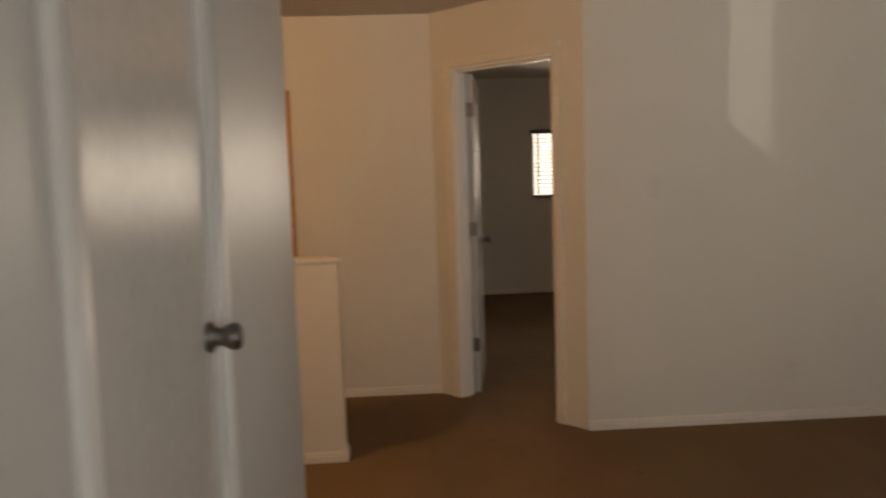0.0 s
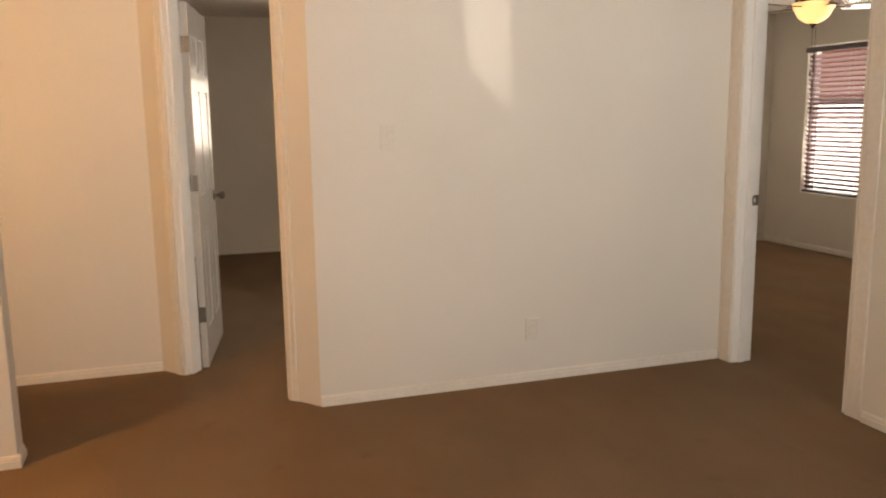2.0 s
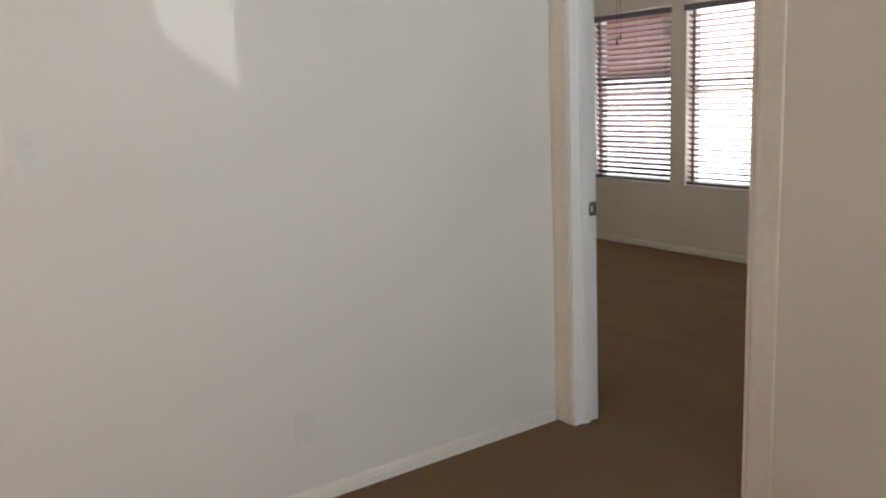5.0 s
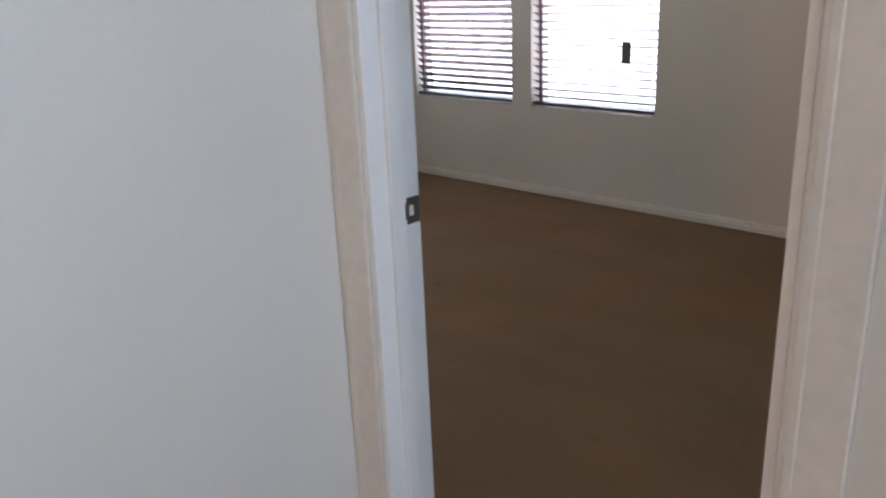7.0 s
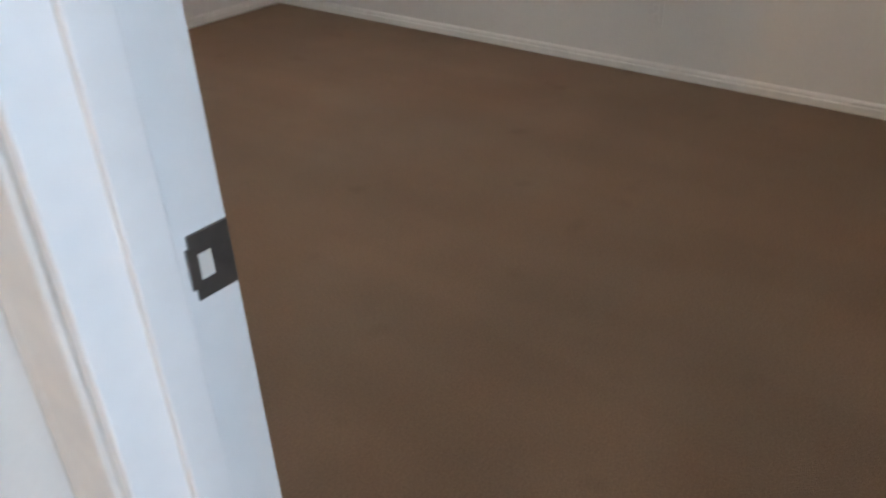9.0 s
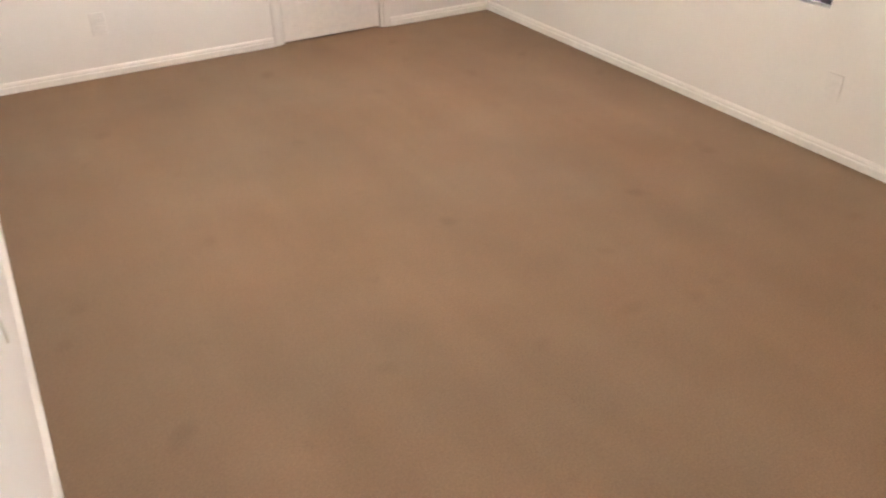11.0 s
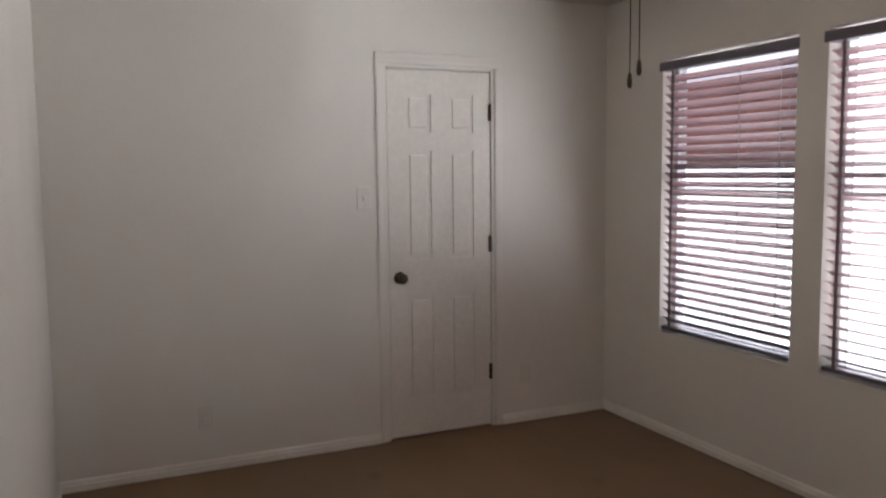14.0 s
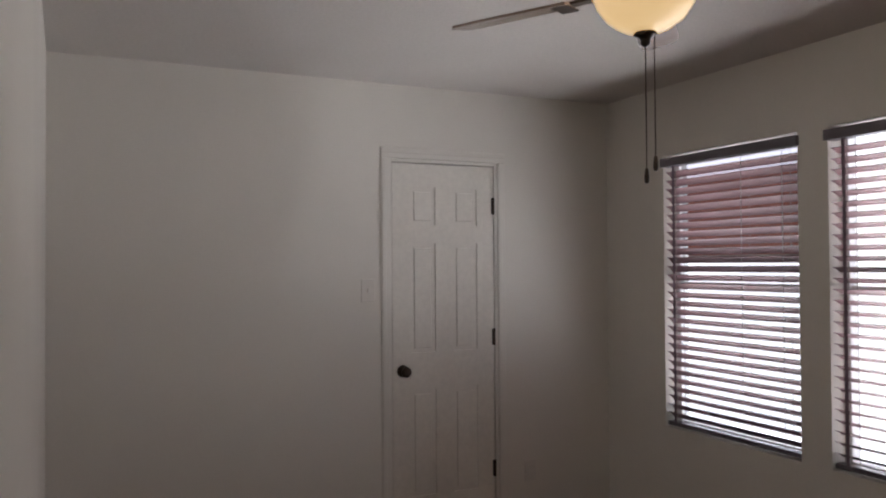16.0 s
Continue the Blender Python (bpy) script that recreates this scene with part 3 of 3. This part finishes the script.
for i in range(5):
    a = 118 + 72 * i
    at = pose(0, 0, 2.172, 0, 0, a)
    arm = part("blade_arm", boxes((0.105, 0.13, -0.014, 0.014, -0.004, 0.12), (0.12, 0.22, -0.016, 0.016, -0.004, 0.004), (0.2, 0.25, -0.04, 0.04, -0.009, -0.004), bevel=0.002), BRONZE, fan, "dark metal blade arm", at)
    bl = bmesh.new()
    pts = [(0.2, -0.044), (0.3, -0.053), (0.45, -0.06), (0.53, -0.058), (0.56, -0.045), (0.57, -0.02), (0.563, 0.0), (0.575, 0.026), (0.55, 0.056), (0.45, 0.06), (0.3, 0.053), (0.2, 0.044)]
    lo = [bl.verts.new((x, y, -0.003)) for x, y in pts]
    hi = [bl.verts.new((x, y, 0.004)) for x, y in pts]
    bl.faces.new(lo[::-1])
    bl.faces.new(hi)
    for k in range(len(pts)):
        j = (k + 1) % len(pts)
        bl.faces.new((lo[k], lo[j], hi[j], hi[k]))
    part("blade", bl, BLADE, fan, "", at @ pose(0, 0, 0, -11))
for x, y, z1, z0 in ((0.0, 0.0, 2.03, 1.726), (0.018, -0.012, 2.062, 1.756)):
    ch = part("pull_chain", boxes((x - 0.001, x + 0.001, y - 0.001, y + 0.001, z0, z1)), BRONZE, fan)
    part("chain_pull", lathe([(0, 0), (0.004, -0.002), (0.006, -0.018), (0.0065, -0.03), (0.004, -0.038), (0, -0.039)], 12), BRONZE, ch, "", Matrix.Translation((x, y, z0)), smooth=True)


# ---- wall plates ----
def plate(at, label, kind_of, w=0.072, h=0.116):
    """A cover plate; local x along the wall, -y towards the room."""
    t = thing(kind_of, label, "outlet" if "outlet" in kind_of else "switch", at)
    part("cover_plate", boxes((-w / 2, w / 2, -0.006, 0, -h / 2, h / 2), bevel=0.002), PLATE, t)
    if "outlet" in kind_of:
        for z in (-0.02, 0.02):
            part("socket", boxes((-0.016, 0.016, -0.0075, -0.005, z - 0.013, z + 0.013), bevel=0.002), PLATE, t)
    else:
        part("toggle", boxes((-0.005, 0.005, -0.016, -0.005, -0.011, 0.011), bevel=0.0015), PLATE, t)
    return t


plate(pose(-1.177, 0, 0.286), "off-white wall outlet near the baseboard", "wall_outlet")
plate(pose(-1.938, 0, 1.31), "off-white light switch plate on the wall", "light_switch")
plate(pose(0.80, Y2, 0.272), "off-white wall outlet near the baseboard", "wall_outlet")
plate(pose(2.596, Y2, 0.281), "off-white wall outlet near the baseboard", "wall_outlet")
plate(pose(1.629, Y2, 1.317), "off-white light switch beside the closet door", "light_switch")
plate(pose(X2, 0.922, 0.278, 0, 0, -90), "off-white wall outlet under the window", "wall_outlet")
plate(pose(XI, 0.8, 0.36, 0, 0, 90), "small off-white wall outlet near the carpet", "wall_outlet", w=0.045, h=0.07)
bumper = thing("wall_bumper", "small dull steel door bumper on the half wall", "door bumper", pose(-3.955, -0.272, 0.765, 90))
part("rose", lathe([(0, 0), (0.024, 0), (0.024, 0.005), (0, 0.006)], 20), NICKEL, bumper, smooth=True)
part("stud", lathe([(0.012, 0.004), (0.012, 0.03), (0.02, 0.034), (0.02, 0.045), (0, 0.05)], 20), NICKEL, bumper, smooth=True)

# ---- kitchen side ----
cab = thing("pantry_cabinet", "tall orange maple pantry cabinet with stacked doors", "cabinet", pose(-4.757, YL + 0.26, 0))
part("body", boxes((0, 0.815, -0.23, -0.002, 0.1, 1.957), (0.03, 0.785, -0.18, -0.01, 0.001, 0.1), bevel=0.003), WOOD, cab)
for x in (0.008, 0.412):
    for z0, z1 in ((0.12, 1.483), (1.515, 1.94)):
        d = part("door", boxes((x, x + 0.395, -0.25, -0.231, z0, z1), bevel=0.003), WOOD, cab)
        part("door_panel", boxes((x + 0.06, x + 0.335, -0.255, -0.249, z0 + 0.06, z1 - 0.06), bevel=0.004), WOOD, d)
lamp = thing("kitchen_ceiling_light", "lit warm glass dome ceiling light", "ceiling light", pose(-4.7, -1.1, -0.04))
part("base", lathe([(0, 2.44), (0.15, 2.44), (0.15, 2.415), (0, 2.415)]), FANWHITE, lamp, smooth=True)
dome = part("dome", lathe([(0.14, 2.415), (0.135, 2.37), (0.1, 2.335), (0.05, 2.318), (0, 2.315)]), DOME, lamp, smooth=True)
dome.visible_shadow = False

# ---- outside ----
structure("ground", boxes((-400, 400, -400, 400, -0.6, -0.5)), GROUND, "pale dry ground reaching to the horizon", "ground")
structure("pavement", boxes((5.5, 8.5, -30, 30, -0.5, -0.46)), CONCRETE, "pale concrete drive beside the house", "pavement")
nb = thing("neighbour_house", "neighbouring pale stucco house with a red-brown roof", "house", pose(13, 9, -0.5))
part("wall", boxes((0, 8, -8, 9, 0, 2.25)), STUCCO, nb)
rf = bmesh.new()
v = [rf.verts.new(c) for c in ((-0.6, -8.5, 2.1), (-0.6, 9.5, 2.1), (4, 9.5, 4.42), (4, -8.5, 4.42), (8.6, -8.5, 2.1), (8.6, 9.5, 2.1))]
for f in ((0, 1, 2, 3), (3, 2, 5, 4), (0, 3, 4), (1, 5, 2), (0, 4, 5, 1)):
    rf.faces.new([v[i] for i in f])
bmesh.ops.recalc_face_normals(rf, faces=rf.faces)
part("roof", rf, SHINGLE, nb, "red-brown shingle roof")
HAZE = bpy.data.materials.new("bright_hazy_sky")
HAZE.use_nodes = True
hb = HAZE.node_tree.nodes["Principled BSDF"]
hb.inputs["Base Color"].default_value = (0.8, 0.8, 0.82, 1)
hb.inputs["Emission Color"].default_value = (0.93, 0.92, 1.0, 1)
hb.inputs["Emission Strength"].default_value = 7
structure("backdrop", boxes((80, 80.5, -120, 140, -0.5, 60)), HAZE, "bright hazy white sky above the horizon", "sky")
